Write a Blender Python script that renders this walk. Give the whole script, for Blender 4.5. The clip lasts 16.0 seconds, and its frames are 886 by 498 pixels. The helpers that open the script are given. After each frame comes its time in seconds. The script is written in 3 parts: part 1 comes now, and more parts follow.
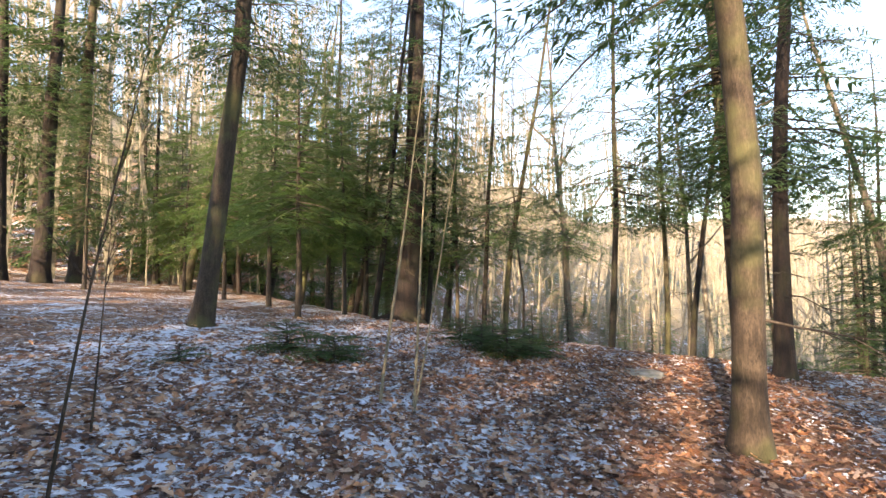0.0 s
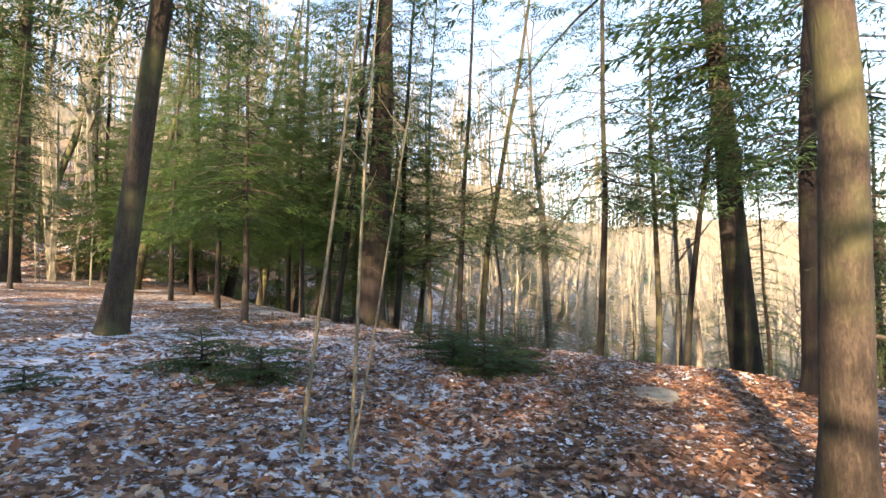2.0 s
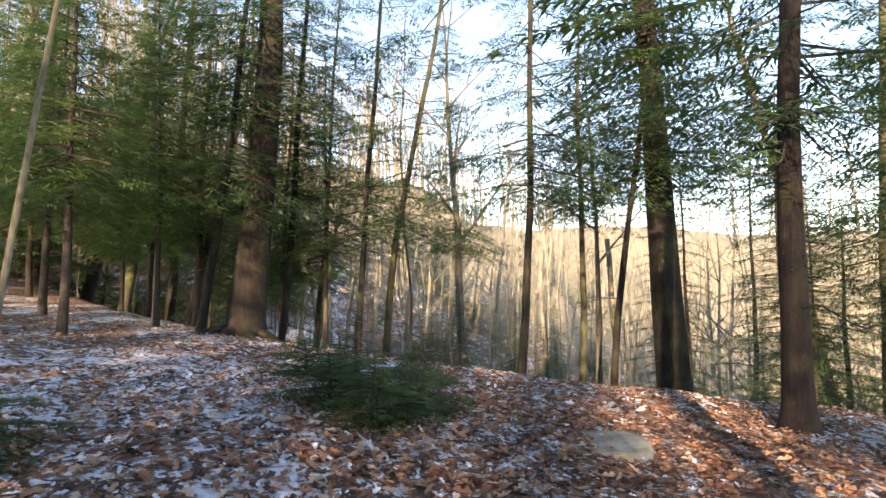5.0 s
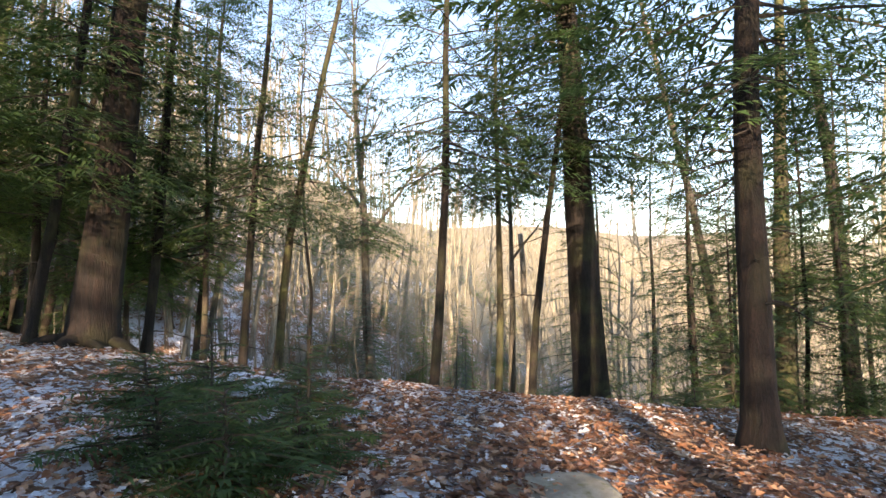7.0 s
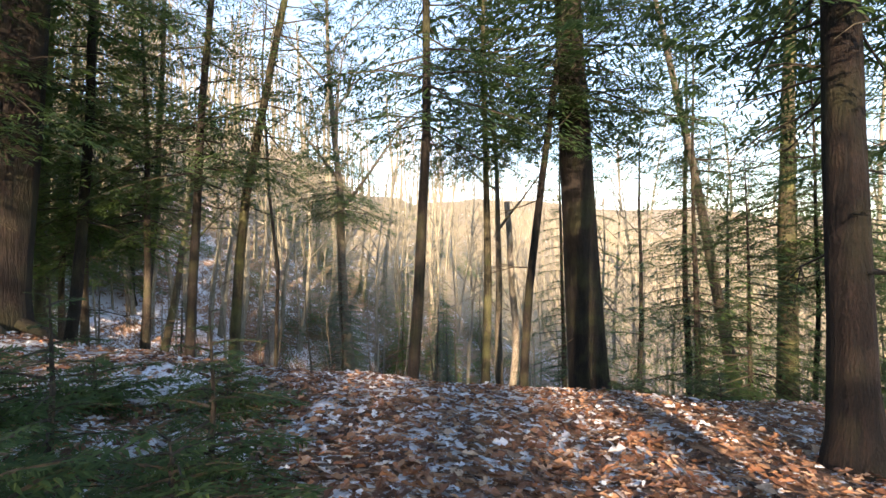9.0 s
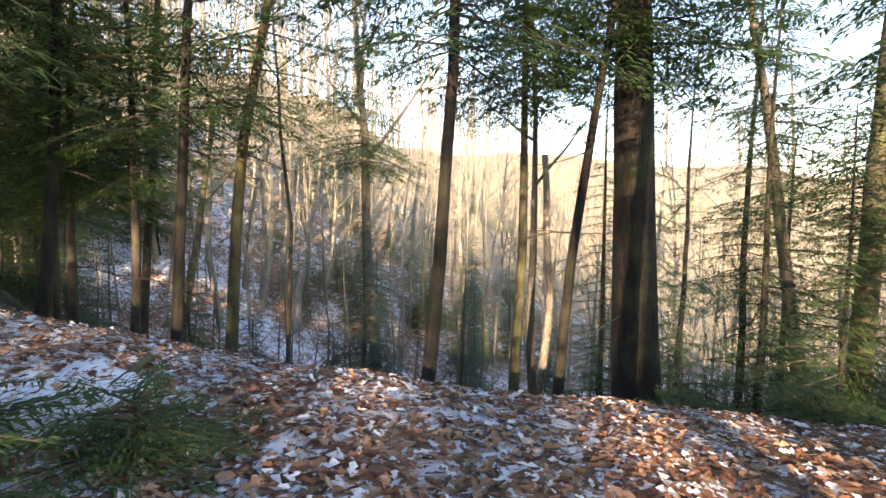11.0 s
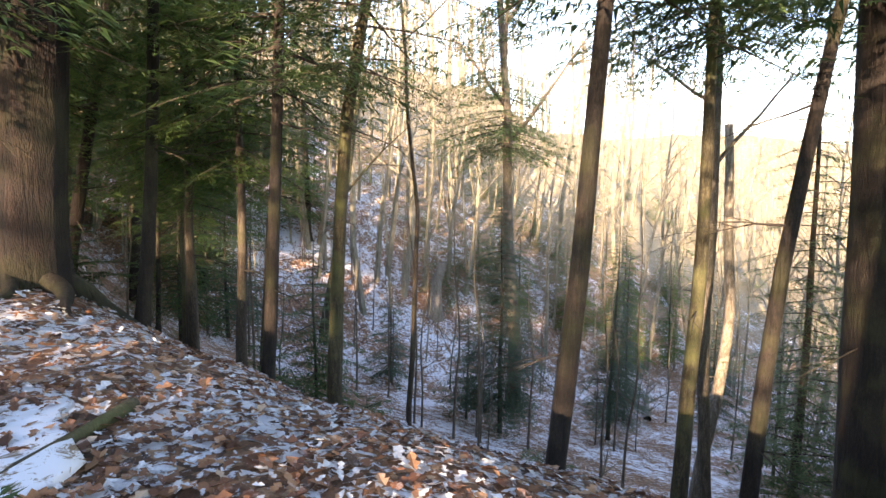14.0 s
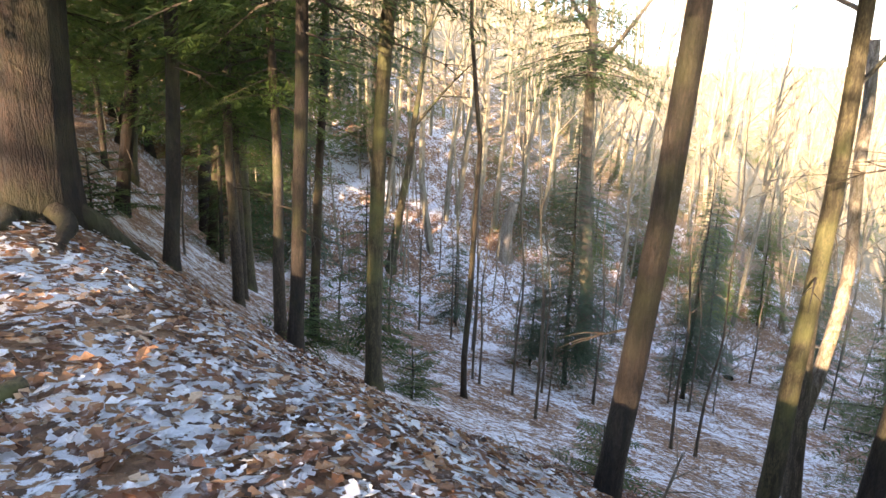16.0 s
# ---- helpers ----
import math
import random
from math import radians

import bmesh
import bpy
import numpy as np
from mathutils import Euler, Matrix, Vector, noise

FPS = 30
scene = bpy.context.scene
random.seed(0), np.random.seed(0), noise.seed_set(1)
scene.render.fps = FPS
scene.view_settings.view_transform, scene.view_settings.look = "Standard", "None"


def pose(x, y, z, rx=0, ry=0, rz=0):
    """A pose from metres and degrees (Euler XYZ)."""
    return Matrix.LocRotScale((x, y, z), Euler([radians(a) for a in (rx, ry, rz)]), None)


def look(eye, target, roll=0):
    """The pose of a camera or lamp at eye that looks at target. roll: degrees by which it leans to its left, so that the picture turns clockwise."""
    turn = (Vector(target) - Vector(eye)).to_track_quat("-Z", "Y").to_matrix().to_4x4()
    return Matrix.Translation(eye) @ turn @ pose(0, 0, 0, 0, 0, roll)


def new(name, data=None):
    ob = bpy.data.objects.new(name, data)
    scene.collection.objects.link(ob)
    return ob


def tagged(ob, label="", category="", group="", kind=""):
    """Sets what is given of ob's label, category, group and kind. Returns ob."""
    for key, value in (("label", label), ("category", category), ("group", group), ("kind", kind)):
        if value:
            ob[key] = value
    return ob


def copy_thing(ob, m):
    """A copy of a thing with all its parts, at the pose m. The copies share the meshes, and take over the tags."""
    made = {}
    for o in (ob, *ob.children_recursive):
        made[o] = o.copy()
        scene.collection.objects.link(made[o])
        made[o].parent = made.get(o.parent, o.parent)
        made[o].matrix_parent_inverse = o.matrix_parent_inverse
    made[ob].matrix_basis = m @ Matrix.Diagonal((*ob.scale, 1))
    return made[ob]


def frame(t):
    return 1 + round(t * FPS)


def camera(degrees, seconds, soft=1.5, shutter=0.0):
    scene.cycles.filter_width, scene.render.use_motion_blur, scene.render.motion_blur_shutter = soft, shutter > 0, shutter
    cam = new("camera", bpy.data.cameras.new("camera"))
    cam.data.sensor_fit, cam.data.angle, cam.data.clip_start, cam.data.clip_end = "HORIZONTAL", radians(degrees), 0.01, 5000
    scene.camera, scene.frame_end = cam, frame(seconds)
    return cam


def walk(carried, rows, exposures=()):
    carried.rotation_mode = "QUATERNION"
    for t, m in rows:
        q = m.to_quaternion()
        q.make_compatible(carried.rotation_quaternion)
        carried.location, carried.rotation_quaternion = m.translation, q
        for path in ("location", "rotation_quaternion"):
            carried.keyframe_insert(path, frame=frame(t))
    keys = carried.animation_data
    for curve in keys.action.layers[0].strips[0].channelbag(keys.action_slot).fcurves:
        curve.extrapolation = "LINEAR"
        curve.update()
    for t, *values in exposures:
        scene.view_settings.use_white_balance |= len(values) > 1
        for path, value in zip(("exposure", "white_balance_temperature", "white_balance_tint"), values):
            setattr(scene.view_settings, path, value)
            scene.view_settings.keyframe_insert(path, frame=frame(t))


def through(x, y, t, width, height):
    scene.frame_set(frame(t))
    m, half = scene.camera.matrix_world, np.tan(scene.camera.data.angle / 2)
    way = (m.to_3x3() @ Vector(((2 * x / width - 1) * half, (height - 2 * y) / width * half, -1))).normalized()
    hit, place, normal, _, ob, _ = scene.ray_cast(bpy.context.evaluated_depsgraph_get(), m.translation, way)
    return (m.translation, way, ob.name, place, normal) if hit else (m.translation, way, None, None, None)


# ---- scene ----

# ---------------------------------------------------------------- camera
cam = camera(80.18, 16.0, soft=1.5)
PATH = [  # seconds, x, y, z, yaw, pitch, lean
    (0.0, -0.124, 0.032, 1.406, -0.77, 3.70, -0.36),
    (0.5, -0.035, 0.471, 1.388, -1.38, 3.53, -0.37),
    (1.0, 0.006, 0.907, 1.383, -2.11, 3.57, -0.32),
    (1.5, 0.028, 1.312, 1.385, -2.59, 3.75, -0.39),
    (2.0, 0.086, 1.716, 1.385, -3.28, 3.66, -0.29),
    (2.5, 0.152, 2.149, 1.384, -4.09, 3.69, -0.34),
    (3.0, 0.201, 2.514, 1.384, -5.09, 3.86, -0.31),
    (3.5, 0.293, 2.879, 1.380, -6.82, 3.77, -0.28),
    (6.0, 0.739, 4.646, 1.367, -17.94, 3.85, 0.16),
    (6.5, 0.845, 4.977, 1.354, -20.91, 3.74, -0.00),
    (7.0, 0.975, 5.348, 1.337, -22.71, 3.60, -0.02),
    (7.5, 1.064, 5.707, 1.318, -23.75, 3.22, -0.12),
    (8.0, 1.203, 6.047, 1.294, -24.45, 2.64, -0.11),
    (8.5, 1.395, 6.392, 1.273, -24.72, 2.13, -0.17),
    (9.0, 1.552, 6.729, 1.257, -24.86, 0.84, -0.16),
    (11.5, 2.419, 8.393, 1.389, -18.87, -4.88, 1.29),
    (12.0, 2.577, 8.649, 1.373, -15.22, -5.00, 1.02),
    (12.5, 2.714, 8.937, 1.367, -12.67, -5.10, 0.98),
    (13.0, 2.865, 9.244, 1.356, -10.27, -5.19, 0.89),
    (13.5, 2.964, 9.575, 1.337, -7.50, -5.41, 1.00),
    (14.0, 3.042, 9.914, 1.313, -5.54, -5.81, 0.95),
    (14.5, 3.153, 10.267, 1.274, -3.80, -6.75, 1.08),
    (15.0, 3.235, 10.554, 1.244, -0.92, -8.58, 1.35),
    (15.5, 3.329, 10.809, 1.229, 1.32, -10.95, 1.53),
    (16.0, 3.454, 10.987, 1.210, 2.68, -12.65, 1.62),
]
walk(cam, [(t, pose(x, y, z, 0, 0, yaw) @ pose(0, 0, 0, 90 + pitch, 0, 0) @ pose(0, 0, 0, 0, 0, lean))
           for t, x, y, z, yaw, pitch, lean in PATH],
     exposures=[(0.0, 2.45, 8400, 23), (3.5, 2.4, 8400, 23), (6.0, 2.15, 8100, 22), (9.0, 2.1, 8000, 22), (11.5, 2.55, 8200, 25), (14.0, 2.8, 8600, 26), (16.0, 3.15, 9200, 26)])

# ---------------------------------------------------------------- world and sun
SUN_AZIMUTH, SUN_HEIGHT = 205.0, 15.0  # degrees clockwise from +y, and above the horizon
world = bpy.data.worlds.new("winter_sky")
scene.world = world
world.use_nodes = True
wn = world.node_tree.nodes
sky = wn.new("ShaderNodeTexSky")
sky.sky_type = "NISHITA"
sky.sun_disc = False
sky.sun_elevation = radians(SUN_HEIGHT)
sky.sun_rotation = radians(SUN_AZIMUTH)
sky.dust_density = 0.3
sky.air_density = 1.1
sky.ozone_density = 3.0
wn["Background"].inputs["Strength"].default_value = 0.15
world.node_tree.links.new(sky.outputs["Color"], wn["Background"].inputs["Color"])

sun_data = bpy.data.lights.new("sun", "SUN")
sun_data.energy, sun_data.angle, sun_data.color = 4.5, radians(0.6), (1.0, 0.87, 0.66)
az, el = radians(SUN_AZIMUTH), radians(SUN_HEIGHT)
sun_way = Vector((math.sin(az) * math.cos(el), math.cos(az) * math.cos(el), math.sin(el)))
sun = new("sun", sun_data)
sun.matrix_world = look(sun_way * 60, (0, 0, 0))


# ---------------------------------------------------------------- materials
class Mat:
    """A small helper to wire node materials."""

    def __init__(self, name, rough=0.8):
        self.m = bpy.data.materials.new(name)
        self.m.use_nodes = True
        self.n, self.l = self.m.node_tree.nodes, self.m.node_tree.links
        self.b = self.n["Principled BSDF"]
        self.b.inputs["Roughness"].default_value = rough
        self.coord = self.n.new("ShaderNodeTexCoord").outputs["Object"]

    def link(self, a, b):
        self.l.new(a, b)

    def scaled(self, sx, sy, sz):
        k = self.n.new("ShaderNodeMapping")
        k.inputs["Scale"].default_value = (sx, sy, sz)
        self.link(self.coord, k.inputs["Vector"])
        return k.outputs["Vector"]

    def noise(self, scale, detail=4.0, rough=0.55, vec=None, distort=0.0):
        k = self.n.new("ShaderNodeTexNoise")
        k.inputs["Scale"].default_value = scale
        k.inputs["Detail"].default_value = detail
        k.inputs["Roughness"].default_value = rough
        k.inputs["Distortion"].default_value = distort
        self.link(vec or self.coord, k.inputs["Vector"])
        return k.outputs["Fac"]

    def voronoi(self, scale, vec=None, feature="F1", out="Distance"):
        k = self.n.new("ShaderNodeTexVoronoi")
        k.feature = feature
        k.inputs["Scale"].default_value = scale
        self.link(vec or self.coord, k.inputs["Vector"])
        return k.outputs[out]

    def ramp(self, fac, stops, constant=False):
        k = self.n.new("ShaderNodeValToRGB")
        k.color_ramp.interpolation = "CONSTANT" if constant else "LINEAR"
        el_ = k.color_ramp.elements
        while len(el_) < len(stops):
            el_.new(0.5)
        for e, (p, c) in zip(el_, stops):
            e.position = p
            e.color = (*c, 1) if len(c) == 3 else c
        self.link(fac, k.inputs["Fac"])
        return k.outputs["Color"]

    def range(self, fac, a, b, c=0.0, d=1.0):
        k = self.n.new("ShaderNodeMapRange")
        for i, v in zip(("From Min", "From Max", "To Min", "To Max"), (a, b, c, d)):
            k.inputs[i].default_value = v
        self.link(fac, k.inputs["Value"])
        return k.outputs["Result"]

    def math(self, op, a, b):
        k = self.n.new("ShaderNodeMath")
        k.operation = op
        for i, v in enumerate((a, b)):
            if isinstance(v, (int, float)):
                k.inputs[i].default_value = v
            else:
                self.link(v, k.inputs[i])
        return k.outputs[0]

    def mix(self, fac, a, b, mode="MIX"):
        k = self.n.new("ShaderNodeMix")
        k.data_type = "RGBA"
        k.blend_type = mode
        for i, v in ((0, fac), (6, a), (7, b)):
            if isinstance(v, (int, float)):
                k.inputs[i].default_value = v
            elif isinstance(v, tuple):
                k.inputs[i].default_value = (*v, 1)
            else:
                self.link(v, k.inputs[i])
        return k.outputs[2]

    def island(self):
        return self.n.new("ShaderNodeNewGeometry").outputs["Random Per Island"]

    def object_random(self):
        return self.n.new("ShaderNodeObjectInfo").outputs["Random"]

    def up(self):
        k = self.n.new("ShaderNodeSeparateXYZ")
        self.link(self.n.new("ShaderNodeNewGeometry").outputs["Normal"], k.inputs[0])
        return k.outputs["Z"]

    def bump(self, height, strength=0.5, distance=0.02):
        k = self.n.new("ShaderNodeBump")
        k.inputs["Strength"].default_value = strength
        k.inputs["Distance"].default_value = distance
        self.link(height, k.inputs["Height"])
        self.link(k.outputs["Normal"], self.b.inputs["Normal"])
        return self

    def color(self, c):
        if isinstance(c, tuple):
            self.b.inputs["Base Color"].default_value = (*c, 1)
        else:
            self.link(c, self.b.inputs["Base Color"])
        return self

    def thin(self, c, amount):
        """Mixes in light that passes through a thin leaf."""
        tr = self.n.new("ShaderNodeBsdfTranslucent")
        mx = self.n.new("ShaderNodeMixShader")
        mx.inputs[0].default_value = amount
        self.link(c, tr.inputs["Color"])
        self.link(self.b.outputs[0], mx.inputs[1])
        self.link(tr.outputs[0], mx.inputs[2])
        self.link(mx.outputs[0], self.n["Material Output"].inputs["Surface"])
        return self


SNOW = (0.72, 0.76, 0.84)


def bark_material(name, dark, light, moss=(0.09, 0.10, 0.035), moss_amount=0.5, furrow=1.0, grain=9.0):
    k = Mat(name, 0.9)
    tall = k.scaled(grain, grain, grain * 0.16)
    plates = k.noise(1.6, 5, 0.6, tall, 0.6)
    fine = k.noise(5.0, 4, 0.6, k.scaled(14, 14, 5))
    base = k.ramp(plates, [(0.38, dark), (0.49, tuple((a + b) / 2 for a, b in zip(dark, light))), (0.62, light)])
    base = k.mix(k.range(fine, 0.35, 0.7), base, tuple(0.55 * a for a in dark), "MIX")
    patch = k.math("MULTIPLY", k.range(k.noise(1.3, 3, 0.6), 0.48, 0.66), moss_amount)
    base = k.mix(patch, base, moss)
    k.color(base).bump(k.math("ADD", plates, k.math("MULTIPLY", fine, 0.35)), 0.9, 0.035 * furrow)
    return k.m


# these two barks are darkened below their own tone for the wood's shade
BARK_HEMLOCK = bark_material("shaded_hemlock_bark", (0.011, 0.0075, 0.0062), (0.039, 0.028, 0.022), moss_amount=0.35, furrow=1.3)
BARK_RED = bark_material("shaded_reddish_bark", (0.007, 0.0042, 0.0036), (0.027, 0.0145, 0.011), moss_amount=0.2, furrow=1.6, grain=7)
BARK_SMOOTH = bark_material("smooth_brown_bark", (0.028, 0.019, 0.013), (0.066, 0.047, 0.032), moss_amount=0.5, furrow=0.35, grain=16)
BARK_GREY = bark_material("grey_bark", (0.075, 0.062, 0.05), (0.2, 0.17, 0.135), moss_amount=0.3, furrow=0.5, grain=14)
BARK_MOSSY = bark_material("mossy_green_bark", (0.035, 0.03, 0.018), (0.105, 0.09, 0.052), moss_amount=0.85, furrow=0.5, grain=13)
BARK_SAPLING = bark_material("pale_sapling_bark", (0.17, 0.145, 0.095), (0.34, 0.30, 0.21), moss=(0.22, 0.21, 0.10), moss_amount=0.5, furrow=0.08, grain=40)
# bark of the far woods, paled to cream to stand in for haze
BARK_FAR = bark_material("hazed_winter_bark", (0.16, 0.145, 0.11), (0.40, 0.375, 0.30), moss_amount=0.2, furrow=0.3, grain=8)
BARK_TWIG = bark_material("dark_twig_bark", (0.03, 0.022, 0.017), (0.09, 0.07, 0.055), moss_amount=0.3, furrow=0.1, grain=30)


def needle_material(name, a, b, c, through):
    k = Mat(name, 0.55)
    isl = k.island()
    col = k.ramp(isl, [(0.0, a), (0.55, b), (1.0, c)])
    col = k.mix(k.range(k.noise(0.9, 3), 0.35, 0.7), col, k.mix(0.5, col, b))
    k.color(col)
    k.b.inputs["Specular IOR Level"].default_value = 0.35
    k.thin(col, through)
    return k.m


NEEDLES = needle_material("hemlock_needles", (0.035, 0.072, 0.026), (0.058, 0.115, 0.04), (0.11, 0.165, 0.058), 0.45)
# lighter, yellower copy of the needles, with sunlight put into the colour
NEEDLES_SUNLIT = needle_material("sunlit_hemlock_needles", (0.055, 0.11, 0.032), (0.09, 0.165, 0.046), (0.145, 0.215, 0.064), 0.5)
# bluish copy for the ravine, its cool shade mixed into the green
NEEDLES_SHADED = needle_material("shaded_hemlock_needles", (0.035, 0.07, 0.045), (0.058, 0.105, 0.065), (0.09, 0.135, 0.08), 0.35)


def litter_material():
    k = Mat("leaf_litter_ground", 0.95)
    cell = k.voronoi(13.0, out="Color")
    sep = k.n.new("ShaderNodeSeparateColor")
    k.link(cell, sep.inputs[0])
    leaf = k.ramp(sep.outputs[0], [(0.0, (0.09, 0.047, 0.033)), (0.3, (0.20, 0.10, 0.062)), (0.6, (0.33, 0.17, 0.10)), (0.85, (0.44, 0.26, 0.165)), (1.0, (0.55, 0.42, 0.33))])
    grain = k.noise(45, 5, 0.65)
    leaf = k.mix(k.range(grain, 0.35, 0.7, 0.0, 0.6), leaf, (0.05, 0.033, 0.022))
    # snow dusting in torn patches
    fine = k.noise(9.0, 5, 0.65, None, 0.8)
    broad = k.noise(0.32, 3, 0.5)
    far = k.n.new("ShaderNodeSeparateXYZ")
    k.link(k.coord, far.inputs[0])
    gain = k.math("ADD", k.math("ADD", k.range(far.outputs["Z"], 0.2, -4.0, 0.01, -0.02), k.range(k.noise(1.1, 4, 0.6), 0.35, 0.65, -0.06, 0.06)), k.math("ADD", k.range(far.outputs["Y"], 7.5, 12.0, 0.012, 0.01), k.range(far.outputs["Y"], 42.0, 75.0, 0.0, -0.17)))
    gain = k.math("ADD", gain, k.range(k.noise(2.3, 5, 0.7, k.scaled(1.0, 1.0, 2.2)), 0.35, 0.65, -0.075, 0.07))
    gain = k.math("ADD", gain, k.range(far.outputs["X"], -3.0, -8.0, 0.0, -0.08))
    across = k.math("ADD", k.math("MULTIPLY", far.outputs["X"], 0.906), k.math("MULTIPLY", far.outputs["Y"], -0.4226))
    dry = k.math("MULTIPLY", k.range(k.math("ABSOLUTE", k.math("ADD", across, -0.3), 0.0), 0.6, 1.8, 1.0, 0.0), k.range(far.outputs["Y"], 10.0, 13.0, 1.0, 0.0))
    gain = k.math("ADD", gain, k.math("MULTIPLY", dry, -0.09))
    level = k.math("ADD", k.math("ADD", fine, gain), k.math("MULTIPLY", k.math("SUBTRACT", broad, 0.5), 0.45))
    cover = k.range(level, 0.505, 0.55)
    # sunlight and haze on the far litter, put into its colour
    far_glow = k.range(far.outputs["Y"], 44.0, 66.0, 0.0, 0.8)
    leaf = k.mix(far_glow, leaf, k.ramp(fine, [(0.35, (0.17, 0.155, 0.095)), (0.6, (0.31, 0.28, 0.195))]))
    col = k.mix(cover, leaf, SNOW)
    k.color(col)
    k.bump(k.math("ADD", k.math("MULTIPLY", sep.outputs[1], 0.5), k.math("ADD", grain, k.math("MULTIPLY", cover, 0.6))), 0.8, 0.03)
    return k.m


GROUND = litter_material()


def leaf_material(name, stops, rough=0.7):
    k = Mat(name, rough)
    col = k.ramp(k.island(), stops)
    vein = k.noise(60, 3, 0.6)
    col = k.mix(k.range(vein, 0.35, 0.75, 0.0, 0.35), col, (0.06, 0.035, 0.02))
    col = k.mix(k.range(k.noise(19, 4, 0.7), 0.54, 0.70, 0.0, 0.38), col, (0.60, 0.60, 0.65))
    k.color(col).bump(vein, 0.35, 0.004)
    k.thin(col, 0.18)
    return k.m


LEAF_BROWN = leaf_material("fallen_oak_leaf", [(0.0, (0.045, 0.022, 0.016)), (0.25, (0.13, 0.055, 0.034)), (0.55, (0.29, 0.125, 0.066)), (0.85, (0.48, 0.255, 0.14)), (1.0, (0.64, 0.46, 0.34))])
LEAF_FROST = leaf_material("frosted_leaf", [(0.0, (0.55, 0.55, 0.60)), (0.5, (0.72, 0.75, 0.81)), (1.0, (0.80, 0.84, 0.90))], 0.6)


def snow_material():
    k = Mat("thin_snow", 0.7)
    n1 = k.noise(6, 5, 0.6)
    col = k.mix(k.range(k.noise(11, 5, 0.7, None, 1.0), 0.53, 0.60), SNOW, (0.22, 0.15, 0.095))
    k.color(col).bump(n1, 0.5, 0.02)
    k.b.inputs["Subsurface Weight"].default_value = 0.0
    return k.m


SNOW_SHEET = snow_material()


def stone_material():
    k = Mat("lichened_stone", 0.9)
    n1 = k.noise(3.5, 6, 0.65)
    col = k.ramp(n1, [(0.3, (0.13, 0.11, 0.085)), (0.5, (0.24, 0.215, 0.17)), (0.7, (0.40, 0.37, 0.31))])
    col = k.mix(k.range(k.noise(9, 4), 0.6, 0.72), col, (0.17, 0.16, 0.08))
    k.color(col).bump(k.noise(22, 5, 0.65), 0.7, 0.02)
    return k.m


STONE = stone_material()
ROT = bark_material("weathered_log_wood", (0.16, 0.13, 0.10), (0.42, 0.38, 0.33), moss_amount=0.2, furrow=0.4, grain=12)


# ---------------------------------------------------------------- mesh helpers
class Geo:
    """Collects vertices and faces of one mesh."""

    def __init__(self):
        self.v, self.f, self.count = [], [], 0

    def add(self, verts, faces):
        self.v.append(np.asarray(verts, float))
        self.f.extend([tuple(i + self.count for i in face) for face in faces])
        self.count += len(verts)

    def tube(self, points, radii, sides=6, rough=0.0, rng=None, cap=True, flute=0.0):
        pts = np.asarray(points, float)
        n = len(pts)
        way = np.gradient(pts, axis=0)
        way /= np.linalg.norm(way, axis=1)[:, None] + 1e-9
        ref = np.array([1.0, 0, 0]) if abs(way[0][0]) < 0.8 else np.array([0, 1.0, 0])
        u = ref - way * (way @ ref)[:, None]
        u /= np.linalg.norm(u, axis=1)[:, None] + 1e-9
        w = np.cross(way, u)
        a = np.arange(sides) * 2 * math.pi / sides
        r = np.asarray(radii, float)[:, None] * np.ones((1, sides))
        if rough and rng is not None:
            r = r * (1 + rough * (rng.random((n, sides)) - 0.5) + 0.7 * rough * (rng.random((1, sides)) - 0.5))
        if flute:
            base = np.linspace(0, 1, n)[:, None]
            r = r * (1 + flute * np.exp(-base * n / 3.0) * np.maximum(np.cos(a * 2.5 + 0.7), -0.2)[None, :])
        v = pts[:, None, :] + r[..., None] * (np.cos(a)[None, :, None] * u[:, None, :] + np.sin(a)[None, :, None] * w[:, None, :])
        f = []
        for i in range(n - 1):
            for j in range(sides):
                k = (j + 1) % sides
                f.append((i * sides + j, i * sides + k, (i + 1) * sides + k, (i + 1) * sides + j))
        if cap:
            f.append(tuple((n - 1) * sides + j for j in range(sides)))
        self.add(v.reshape(-1, 3), f)

    def mesh(self, name, materials, smooth=False):
        me = bpy.data.meshes.new(name)
        me.from_pydata(np.concatenate(self.v).tolist() if self.v else [], [], self.f)
        for m in materials if isinstance(materials, (list, tuple)) else [materials]:
            me.materials.append(m)
        if smooth:
            me.polygons.foreach_set("use_smooth", [True] * len(me.polygons))
        me.update()
        return me


def part(name, mesh, parent, label=""):
    ob = new(name, mesh)
    ob.parent = parent
    if label:
        tagged(ob, label)
    return ob


def soft(x, w):
    return w * np.logaddexp(0, x / w)


